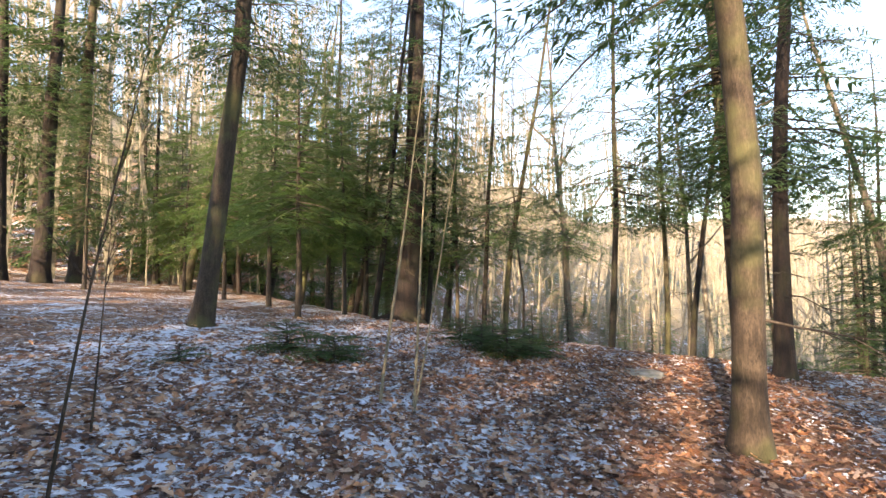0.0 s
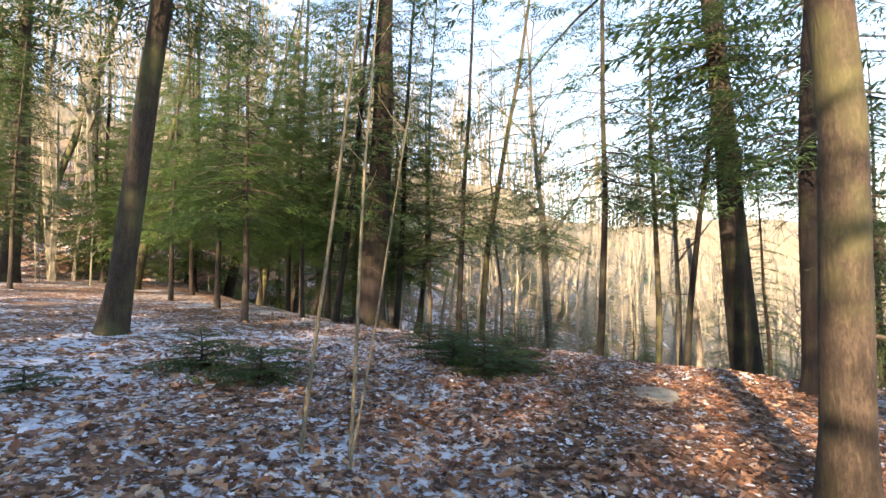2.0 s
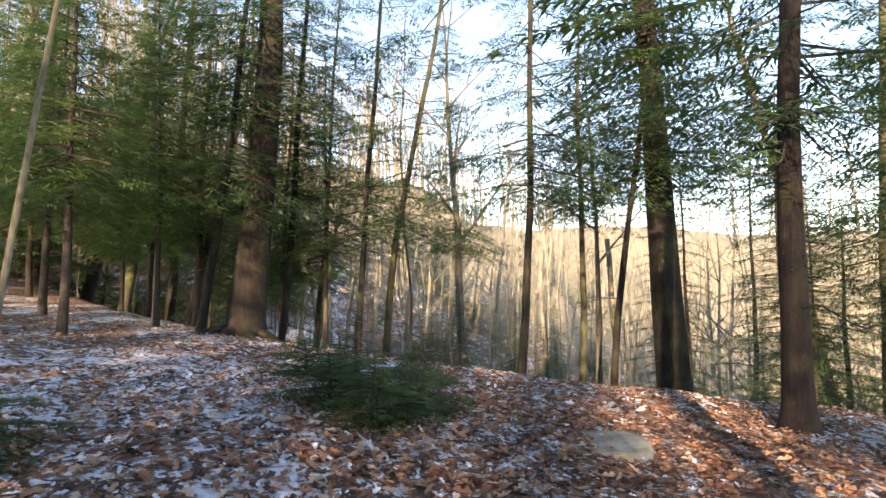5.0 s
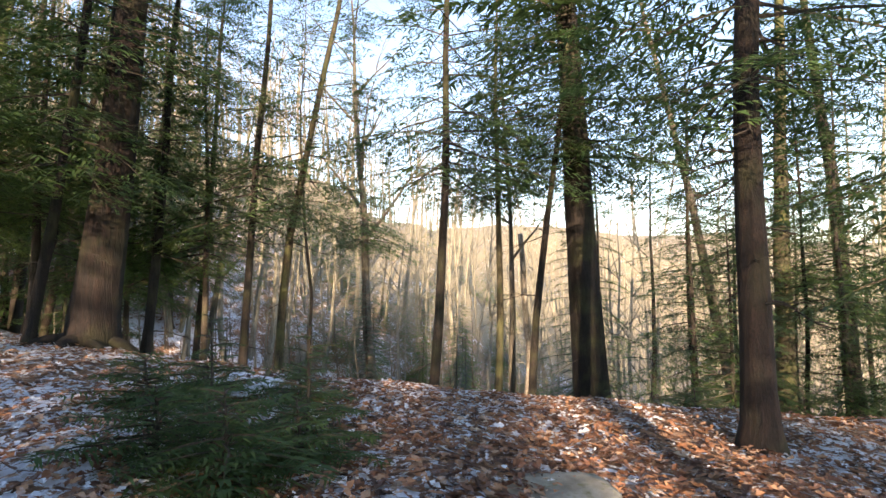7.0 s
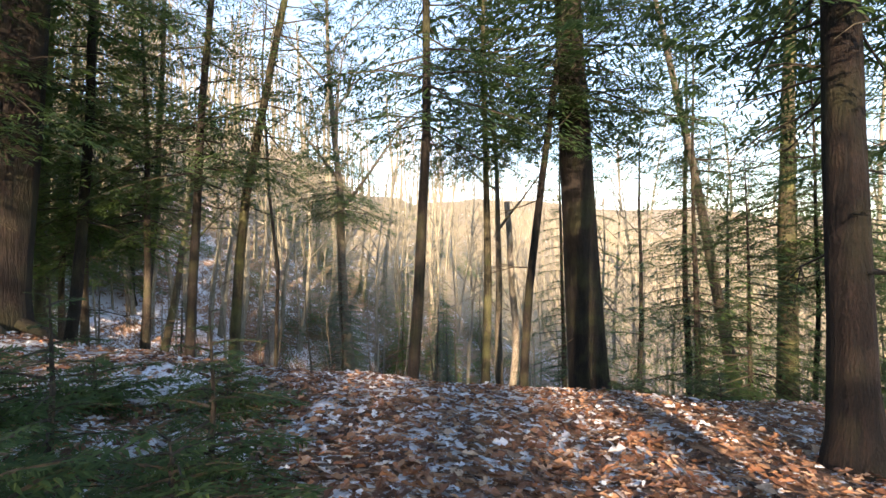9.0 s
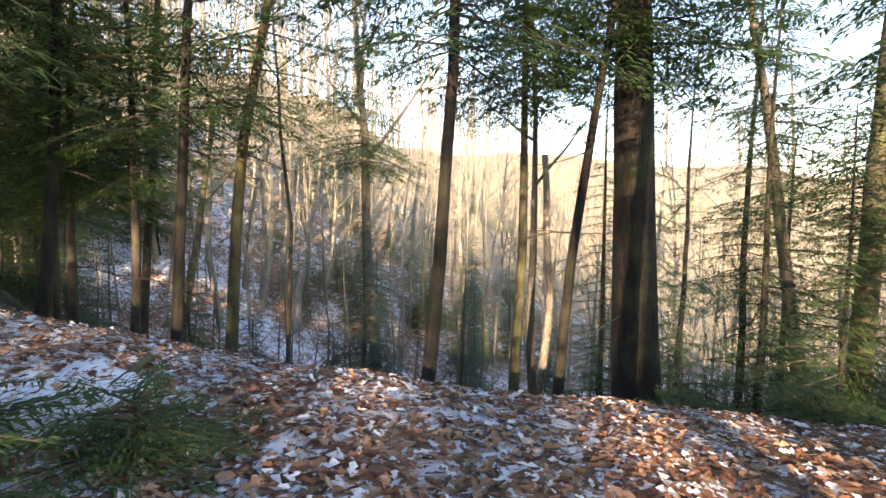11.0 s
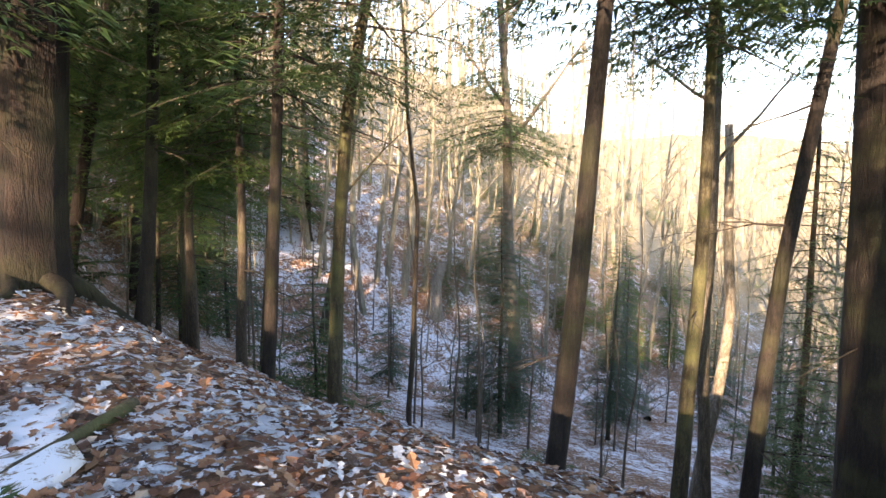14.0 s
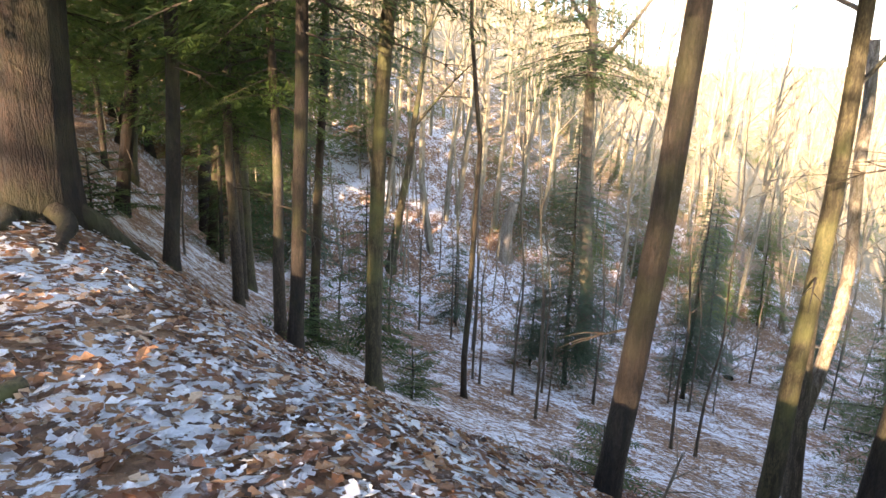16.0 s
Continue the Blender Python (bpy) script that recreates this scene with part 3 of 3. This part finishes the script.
# ---------------------------------------------------------------- young hemlocks
YOUNG = (  # x, y, height, reach, boughs
    (-3.9, 14.5, 8.6, 2.2, 105), (-2.6, 18.5, 10.5, 2.3, 110), (-5.8, 18.0, 9.5, 2.5, 120), (-8.5, 21.0, 9.5, 2.7, 100), (-4.4, 21.0, 11.0, 2.5, 110),
    (-3.0, 16.6, 8.0, 2.0, 100), (0.6, 18.6, 10.0, 1.9, 85), (-0.6, 19.8, 11.0, 2.3, 100), (-1.4, 21.8, 10.0, 2.4, 90),
    (-11.5, 24.0, 9.0, 2.8, 90), (-6.5, 25.0, 9.0, 2.6, 90), (-14.5, 30.0, 10.0, 3.0, 90), (-3.6, 27.0, 9.0, 2.6, 90), (-14.0, 21.0, 9.0, 2.6, 90),
    (12.5, 15.8, 11.5, 2.2, 110), (14.5, 13.2, 11.0, 2.2, 110), (11.4, 18.0, 11.0, 1.8, 90), (18.5, 12.0, 11.5, 2.4, 100), (16.0, 10.5, 11.0, 2.4, 100),
    (10.4, 12.9, 5.5, 1.7, 90), (13.4, 11.0, 7.0, 2.0, 90), (20.0, 18.0, 12.0, 2.4, 100), (12.2, 20.5, 12.0, 2.0, 110), (23.0, 15.5, 13.0, 2.6, 100),
    (7.2, 29.0, 9.5, 2.1, 200), (6.1, 30.5, 5.0, 1.4, 70), (12.4, 31.0, 9.5, 1.8, 170), (3.0, 34.0, 5.0, 1.6, 60), (15.2, 35.5, 7.0, 1.4, 90),
    (20.5, 36.0, 8.0, 2.0, 80), (24.0, 47.0, 8.0, 2.4, 60), (19.0, 43.5, 9.0, 2.3, 90), (16.2, 46.0, 8.0, 2.2, 80), (21.5, 50.0, 9.0, 2.4, 80), (11.5, 44.0, 7.0, 2.0, 70), (1.2, 22.8, 4.5, 1.6, 60), (-4.0, 33.0, 8.0, 2.4, 70), (17.0, 27.0, 6.0, 1.6, 70),
)
for i, (x, y, h, reach, n) in enumerate(YOUNG):
    hemlock(x, y, 0.018 + 0.008 * h, (0.02 * math.sin(i), 0.01), h, 0.5 if h < 6 else 3.6 if y < 23 and -2 < x < 4 else 2.5 if x < -2 and y < 26 else 1.0, reach, n, 60 + i, "young hemlock with soft green boughs down to the ground", BARK_TWIG,
            NEEDLES_SUNLIT if i < 12 or y > 43 else NEEDLES_SHADED if y > 28 else NEEDLES, gap=0.0, dead=3, sides=7, flare=0.2, cone=0.75, fine=14.0 if y < 31.5 and h > 5 else 0.0, rise=1.2)


def shrub(x, y, height, reach, n, seed, label, needles=NEEDLES):
    rng = np.random.default_rng(seed)
    root = rooted("hemlock_shrub", x, y, label, "shrub", "low hemlock shrubs")
    leaf, wood = boughs(rng, 0.06, height, reach, n, dip=-0.12, cone=0.45)
    stem = Geo()
    stem.tube([(0, 0, -0.1), (0.02, 0, height * 0.5), (0, 0.02, height)], [0.02, 0.013, 0.004], 5)
    part("stem", stem.mesh("stem", BARK_TWIG), root)
    tagged(part("foliage", crown_mesh("foliage", leaf, wood, needles), root, "flat feathery dark green sprays"), kind="stuff")


SHRUBS = ((1.0, 8.6, 0.6, 0.75, 40), (0.62, 8.95, 0.5, 0.65, 34), (1.45, 9.0, 0.45, 0.55, 28), (-1.6, 7.7, 0.4, 0.75, 28), (-2.4, 8.1, 0.45, 0.8, 28),
          (1.6, 9.6, 0.9, 0.5, 30), (0.35, 10.8, 0.5, 0.9, 28), (0.85, 11.3, 0.42, 0.7, 22), (0.9, 9.8, 0.9, 0.55, 26), (1.75, 11.15, 0.4, 0.75, 26),
          (6.8, 13.0, 0.5, 0.5, 24), (7.5, 13.2, 1.0, 0.7, 30), (8.2, 13.7, 1.5, 0.9, 36), (8.9, 13.9, 1.6, 0.9, 34), (7.9, 11.6, 0.55, 0.7, 26), (10.5, 11.6, 1.3, 1.1, 36), (11.8, 10.4, 1.1, 1.1, 34), (9.6, 12.6, 1.0, 0.9, 30),
          (-3.2, 6.4, 0.25, 0.45, 14), (-1.5, 17.6, 1.0, 0.9, 30), (0.8, 19.0, 1.2, 1.0, 34), (2.6, 19.2, 1.0, 0.8, 26), (5.4, 17.5, 0.9, 0.8, 26))
for i, (x, y, h, reach, n) in enumerate(SHRUBS):
    shrub(x, y, h, reach, n, 120 + i, "low spreading hemlock shrub rooted in leaf litter")

# ---------------------------------------------------------------- saplings
def sapling(x, y, radius, lean, height, seed, label="thin pale bare sapling stem beside the path", bark=BARK_SAPLING):
    rng = np.random.default_rng(seed)
    root = rooted("bare_sapling", x, y, label, "sapling", "bare saplings")
    me, pts = trunk_mesh("stem", height, radius, lean, rng, bark, 0.07, 7, 0.25, 0.2)
    part("stem", me, root)
    for i in range(6):
        wood = Geo()
        z = height * rng.uniform(0.45, 0.98)
        k = int(np.searchsorted(pts[:, 2], z).clip(1, len(pts) - 1))
        a = rng.uniform(0, 6.28)
        limb(wood, rng, pts[k], (math.cos(a), math.sin(a), 1.2), rng.uniform(0.2, 0.5), 0.004, 0, 3)
        part("twig", wood.mesh("twig", bark), root)


sapling(-0.72, 5.62, 0.019, (0.13, -0.15), 3.6, 150)
sapling(-0.37, 5.57, 0.017, (0.08, -0.07), 3.8, 151)
sapling(-0.36, 5.45, 0.011, (0.165, -0.12), 3.4, 152)
sapling(-1.95, 2.55, 0.011, (0.13, 0.02), 2.4, 153, "thin brown forked sapling in the leaf litter", BARK_SMOOTH)
sapling(-2.6, 3.9, 0.010, (0.06, 0.02), 1.8, 154, "thin brown sapling in the leaf litter", BARK_SMOOTH)

# ---------------------------------------------------------------- stone, snow and deadwood
def boulder(name, x, y, sx, sy, sz, seed, mat, label, category, turn=0.0, rough=0.22):
    rng = np.random.default_rng(seed)
    bm = bmesh.new()
    bmesh.ops.create_icosphere(bm, subdivisions=3, radius=1)
    for v in bm.verts:
        k = 1 + rough * noise.noise(v.co * 1.3 + Vector((seed, 0, 0))) + 0.08 * noise.noise(v.co * 4)
        v.co = Vector((v.co.x * sx, v.co.y * sy, max(min(v.co.z, 0.55), -0.6) * sz)) * k
    me = bpy.data.meshes.new(name)
    bm.to_mesh(me)
    bm.free()
    me.polygons.foreach_set("use_smooth", [True] * len(me.polygons))
    me.materials.append(mat)
    ob = new(name, me)
    ob.location = (x, y, float(land(x, y)))
    ob.rotation_euler = (0, 0, turn)
    return tagged(ob, label, category)


boulder("flat_stone", 2.95, 8.2, 0.46, 0.40, 0.09, 5, STONE, "flat mossy stone half sunk in the leaf litter", "stone")
boulder("snowy_slab", 0.88, 12.35, 0.62, 0.85, 0.05, 8, SNOW_SHEET, "low flat slab covered with thin snow", "stone", 0.3, 0.5).location.z -= 0.008

def fallen_log(points, radius, seed, label, bark, branches):
    rng = np.random.default_rng(seed)
    x0, y0 = points[0]
    root = new("fallen_log")
    root.location = (x0, y0, float(land(x0, y0)))
    tagged(root, label, "log", "fallen logs")
    g = Geo()
    pts = []
    for i, (x, y) in enumerate(points):
        pts.append((x - x0, y - y0, float(land(x, y)) - root.location.z + radius * 0.6))
    g.tube(pts, [radius * (1 - 0.5 * i / (len(pts) - 1)) for i in range(len(pts))], 9, 0.18, rng)
    part("log", g.mesh("log", bark, True), root)
    for i in range(branches):
        w = Geo()
        o = np.array(pts[1 + i % (len(pts) - 1)])
        limb(w, rng, o, rng.normal(0, 1, 3) * (1, 1, 0.4) + (0, 0, 0.9), radius * rng.uniform(6, 13), radius * 0.35, 1, 4)
        part("branch", w.mesh("branch", bark), root)


fallen_log([(3.9, 15.6), (4.3, 15.35), (4.7, 15.1), (5.1, 14.9)], 0.06, 91, "weathered grey branch lying on the brow", ROT, 3)
fallen_log([(1.58, 12.95), (1.53, 12.6), (1.47, 12.2), (1.42, 11.8), (1.27, 11.4)], 0.042, 93, "dark mossy stick lying along the edge of the snow", BARK_MOSSY, 0)
fallen_log([(17.0, 36.4), (17.8, 38.0), (18.7, 39.8), (19.6, 41.6)], 0.2, 92, "pale bleached dead tree lying on the snowy slope", ROT, 6)


def surface_root(name, x, y, way, length, radius, seed):
    rng = np.random.default_rng(seed)
    g = Geo()
    pts = []
    for i in range(9):
        t = i / 8
        px, py = x + way[0] * length * t + 0.12 * math.sin(5 * t + seed), y + way[1] * length * t + 0.1 * math.sin(4 * t)
        pts.append((px, py, float(land(px, py)) + radius * (1.3 - 1.9 * t)))
    g.tube(pts, [radius * (1.25 - t / 8) for t in range(9)], 8, 0.15, rng)
    return tagged(new(name, g.mesh(name, BARK_HEMLOCK, True)), "gnarled mossy root running over the leaf litter", "root", "roots of the thick hemlock")


for i, (w, ln, r) in enumerate((((0.62, -0.55), 1.9, 0.10), ((0.85, 0.1), 1.5, 0.11), ((-0.2, -0.9), 1.2, 0.10), ((-0.9, -0.4), 1.1, 0.09), ((0.2, -0.95), 1.0, 0.09))):
    surface_root("tree_root", -1.13 + 0.28 * w[0], 16.31 + 0.28 * w[1], w, ln, r, 95 + i)

# ---------------------------------------------------------------- woods across the ravine
def far_wood(name, label, seed, count, nearest, farthest, mat, hlo, hhi, limbs, depth, edge=34.5):
    rng = np.random.default_rng(seed)
    g = Geo()
    made = 0
    while made < count:
        a, d = radians(rng.uniform(-58, 72)), nearest + (farthest - nearest) * rng.random() ** 1.2
        x, y = 2 + d * math.sin(a), 8 + d * math.cos(a)
        if y < edge + 0.48 * x and not (x > 24 and d > 30):
            continue
        o = np.array([x, y, float(land(x, y)) - 0.2])
        h = rng.uniform(hlo, hhi)
        r = h * rng.uniform(0.006, 0.012)
        ln = rng.normal(0, 0.05, 2)
        pts = [o + np.array([ln[0] * z + 0.02 * h * math.sin(0.3 * z + made), ln[1] * z, z]) for z in np.linspace(0, h, 6)]
        g.tube(pts, [r * (1 - 0.15 * i) for i in range(6)], 4, 0.1, rng, False)
        for i in range(limbs):
            t = rng.uniform(0.35, 1.0)
            b = o + np.array([ln[0] * h * t + 0.02 * h * math.sin(0.3 * h * t + made), ln[1] * h * t, h * t])
            b2 = rng.uniform(0, 6.28)
            limb(g, rng, b, (math.cos(b2), math.sin(b2), rng.uniform(0.5, 1.6)), h * rng.uniform(0.13, 0.28), r * (1.1 - 0.75 * t) * 0.5, depth, 3, 0.4, 2)
        made += 1
    tagged(new(name, g.mesh(name, mat)), label, "trees", kind="stuff")


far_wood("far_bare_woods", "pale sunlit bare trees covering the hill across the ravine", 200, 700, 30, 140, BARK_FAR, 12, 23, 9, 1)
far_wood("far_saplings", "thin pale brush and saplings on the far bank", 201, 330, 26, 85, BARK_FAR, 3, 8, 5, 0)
rs_ = np.random.default_rng(202)
thin = []
for i in range(46):
    a, d = radians(rs_.uniform(-22, 48)), rs_.uniform(15, 34)
    x, y = 2 + d * math.sin(a), 8 + d * math.cos(a)
    if i < 5:
        thin.append(bare_tree(x, y, 0.045, (0.03 * math.sin(9 * i), 0.02), 6.5 + i * 0.7, 2.6, 700 + i, "thin bare grey sapling standing in the ravine", BARK_GREY, 2, "thin_sapling", 5, 0.12))
    else:
        copy_thing(thin[i % 5], pose(x, y, float(land(x, y)) - 0.03, 0, 0, i * 67) @ Matrix.Scale(rs_.uniform(0.6, 1.1), 4))


def far_hemlocks(name, label, seed, count, region, needles):
    rng = np.random.default_rng(seed)
    leaf = Geo()
    lv, _ = boughs(np.random.default_rng(7), 0.06, 1.0, 0.24, 60, coarse=True)
    src, tri = np.concatenate(lv.v), lv.f
    made = 0
    while made < count:
        b, d = radians(rng.uniform(*region[0])), rng.uniform(*region[1])
        x, y = 2 + d * math.sin(b), 8 + d * math.cos(b)
        if y < 37 + 0.48 * x:
            continue
        h, a = rng.uniform(5, 12), rng.uniform(0, 6.28)
        rot = np.array([[math.cos(a), -math.sin(a), 0], [math.sin(a), math.cos(a), 0], [0, 0, 1]])
        o = np.array([x, y, float(land(x, y))])
        leaf.add((src * h) @ rot.T + o, tri)
        made += 1
    tagged(new(name, leaf.mesh(name, needles)), label, "trees", kind="stuff")


far_hemlocks("far_hemlocks", "scattered green hemlocks on the hill across the ravine", 210, 80, ((-45, 60), (32, 95)), NEEDLES_SUNLIT)
far_hemlocks("bank_hemlocks", "green hemlocks low on the far bank of the ravine", 211, 40, ((-12, 42), (33, 58)), NEEDLES)

# ---------------------------------------------------------------- unseen wood behind and around, added to shade the shoulder
proto = None
rb_ = np.random.default_rng(300)
made = 0
while made < 90:
    back, across = rb_.uniform(15, 62), rb_.uniform(-26, 24)
    if abs(across + 0.3) < 3.4:  # a gap kept clear so the low sun falls in streaks
        continue
    x, y = 3.9 - 0.4226 * back + 0.906 * across, 7.0 - 0.906 * back - 0.4226 * across
    if made % 10 == 0:
        proto = hemlock(x, y, 0.24, (0.01, 0), 21, 1.0, 4.6, 84, 310 + made, "dark hemlock of the unseen wood added for shade", dead=0, sides=8, coarse=True, gap=0.0)
    else:
        copy_thing(proto, pose(x, y, float(land(x, y)), 0, 0, made * 77) @ Matrix.Scale(rb_.uniform(0.62, 0.86), 4))
    made += 1

# slimmer, close-set hemlocks, out of view, narrow the sun gap
lined = None
for i in range(22):
    back, across = 14.0 + 4.2 * (i // 2) + 0.7 * math.sin(5 * i), -0.3 + (1.55 if i % 2 else -1.55) + 0.15 * math.sin(3 * i)
    x, y = 3.9 - 0.4226 * back + 0.906 * across, 7.0 - 0.906 * back - 0.4226 * across
    if lined is None:
        lined = hemlock(x, y, 0.16, (0.0, 0.0), 16, 0.8, 2.3, 170, 330, "slim dark hemlock, unseen, added to narrow the sun gap", dead=0, sides=8, coarse=True, gap=0.0)
    else:
        copy_thing(lined, pose(x, y, float(land(x, y)), 0, 0, i * 77) @ Matrix.Scale(1.0 + 0.06 * math.sin(2 * i), 4))
# an unseen trunk in the gap splits the sunbeam into two streaks
bare_tree(3.9 - 0.4226 * 24 - 0.906 * 0.35, 7.0 - 0.906 * 24 + 0.4226 * 0.35, 0.13, (0.0, 0.0), 16, 11.0, 331, "slim bare tree, unseen, added to split the sun gap", BARK_SMOOTH, 2, limbs=5)

# nearer hemlocks out of view, added to keep sun off the left trunks
for i, (x, y) in enumerate(((-9.0, 0.0), (-11.0, -3.5), (-6.2, -5.6), (-13.5, 4.0), (-7.6, -8.5), (3.2, -7.5), (-14.0, -0.5))):
    copy_thing(proto, pose(x, y, float(land(x, y)), 0, 0, 40 + i * 61) @ Matrix.Scale(0.8 + 0.03 * i, 4))

# hemlocks closing the view on the level ground
for i, (x, y) in enumerate(((-22, 30), (-26, 22), (-20, 36), (-15, 38), (-12, 36), (-28, 30), (-17, 32), (-24, 16), (-34, 34), (-38, 26), (-32, 44), (-22, 44), (-14, 45), (-8, 46), (-27, 40), (-42, 40), (-2, 42), (-36, 18), (-9, 38), (-6, 36), (-30, 38), (-11, 29), (24, 14), (28, 20), (22, 22), (26, 8), (23, 28))):
    hemlock(x, y, 0.2, (0.02 * math.sin(3 * i), 0), 17 + 4 * math.sin(i), 1.5, 3.6, 80, 500 + i, "dark hemlock standing among others at the back", BARK_RED if i % 2 else BARK_HEMLOCK, NEEDLES, dead=4, sides=8, fine=0.0, gap=0.15)

# ---------------------------------------------------------------- fallen leaves
def leaves(name, label, seed, count, mat, lo, hi, region, weight):
    rng = np.random.default_rng(seed)
    shape = np.array([(-0.55, 0, 0), (-0.22, 0.26, 0.06), (0.0, 0.13, 0.02), (0.2, 0.33, 0.10), (0.58, 0.04, 0.03), (0.24, -0.30, 0.08), (0.06, -0.13, 0.02), (-0.15, -0.28, 0.07), (0.05, 0, -0.03)])
    tri = np.array([(8, 0, 7), (8, 1, 0), (8, 2, 1), (8, 3, 2), (8, 4, 3), (8, 5, 4), (8, 6, 5), (8, 7, 6)])
    xs, ys = rng.uniform(*region[0], count * 4), rng.uniform(*region[1], count * 4)
    keep = rng.random(count * 4) < weight(xs, ys)
    xs, ys = xs[keep][:count], ys[keep][:count]
    n = len(xs)
    e = 0.08
    zs = land(xs, ys)
    nx_, ny_ = -(land(xs + e, ys) - zs) / e, -(land(xs, ys + e) - zs) / e
    size = rng.uniform(lo, hi, n)
    a = rng.uniform(0, 6.283, n)
    up_ = np.stack([nx_ + rng.normal(0, 0.27, n), ny_ + rng.normal(0, 0.27, n), np.ones(n)], -1)
    up_ /= np.linalg.norm(up_, axis=1)[:, None]
    fx = np.stack([np.cos(a), np.sin(a), np.zeros(n)], -1)
    fx -= up_ * (fx * up_).sum(1)[:, None]
    fx /= np.linalg.norm(fx, axis=1)[:, None]
    fy = np.cross(up_, fx)
    curl = rng.uniform(-0.6, 2.4, n)
    wide = rng.uniform(0.7, 1.15, n)
    s = shape[None] * size[:, None, None]
    v = s[..., 0:1] * fx[:, None] + s[..., 1:2] * wide[:, None, None] * fy[:, None] + s[..., 2:3] * curl[:, None, None] * up_[:, None]
    v = v + np.stack([xs, ys, zs + rng.uniform(0.012, 0.045, n)], -1)[:, None]
    f = tri[None] + (np.arange(n) * 9)[:, None, None]
    me = bpy.data.meshes.new(name)
    me.from_pydata(v.reshape(-1, 3).tolist(), [], f.reshape(-1, 3).tolist())
    me.materials.append(mat)
    tagged(new(name, me), label, "leaves", kind="stuff")


def near_path(x, y):
    d = np.hypot(x - 0.3 * y + 0.3, 0.35 * (y - np.clip(y, 1, 15)))
    return np.exp(-(d / 4.5) ** 2) * 0.9 + 0.1


leaves("fallen_brown_leaves", "curled brown and orange oak leaves on the forest floor", 400, 42000, LEAF_BROWN, 0.045, 0.12, ((-8, 10), (0.6, 17.5)), lambda x, y: near_path(x, y) * np.clip(1.2 - 0.09 * (y - 6), 0.62, 1))
leaves("frosted_leaves", "snow-whitened fallen leaves on the forest floor", 401, 21000, LEAF_FROST, 0.025, 0.075, ((-8, 10), (0.6, 17.5)), lambda x, y: (1 - 0.85 * np.exp(-((0.906 * x - 0.4226 * y - 0.3) / 1.3) ** 2 - np.maximum(y - 9, 0) ** 2 / 4)) * near_path(x, y) * np.clip(0.6 - 0.03 * (y - 6) + 0.35 * np.sin(0.9 * x + 2) * np.sin(0.8 * y), 0.08, 1))
leaves("snowed_leaves", "snow-covered leaves lying thick along the brow", 402, 1500, LEAF_FROST, 0.05, 0.13, ((-3, 8), (9.5, 17)), near_path)
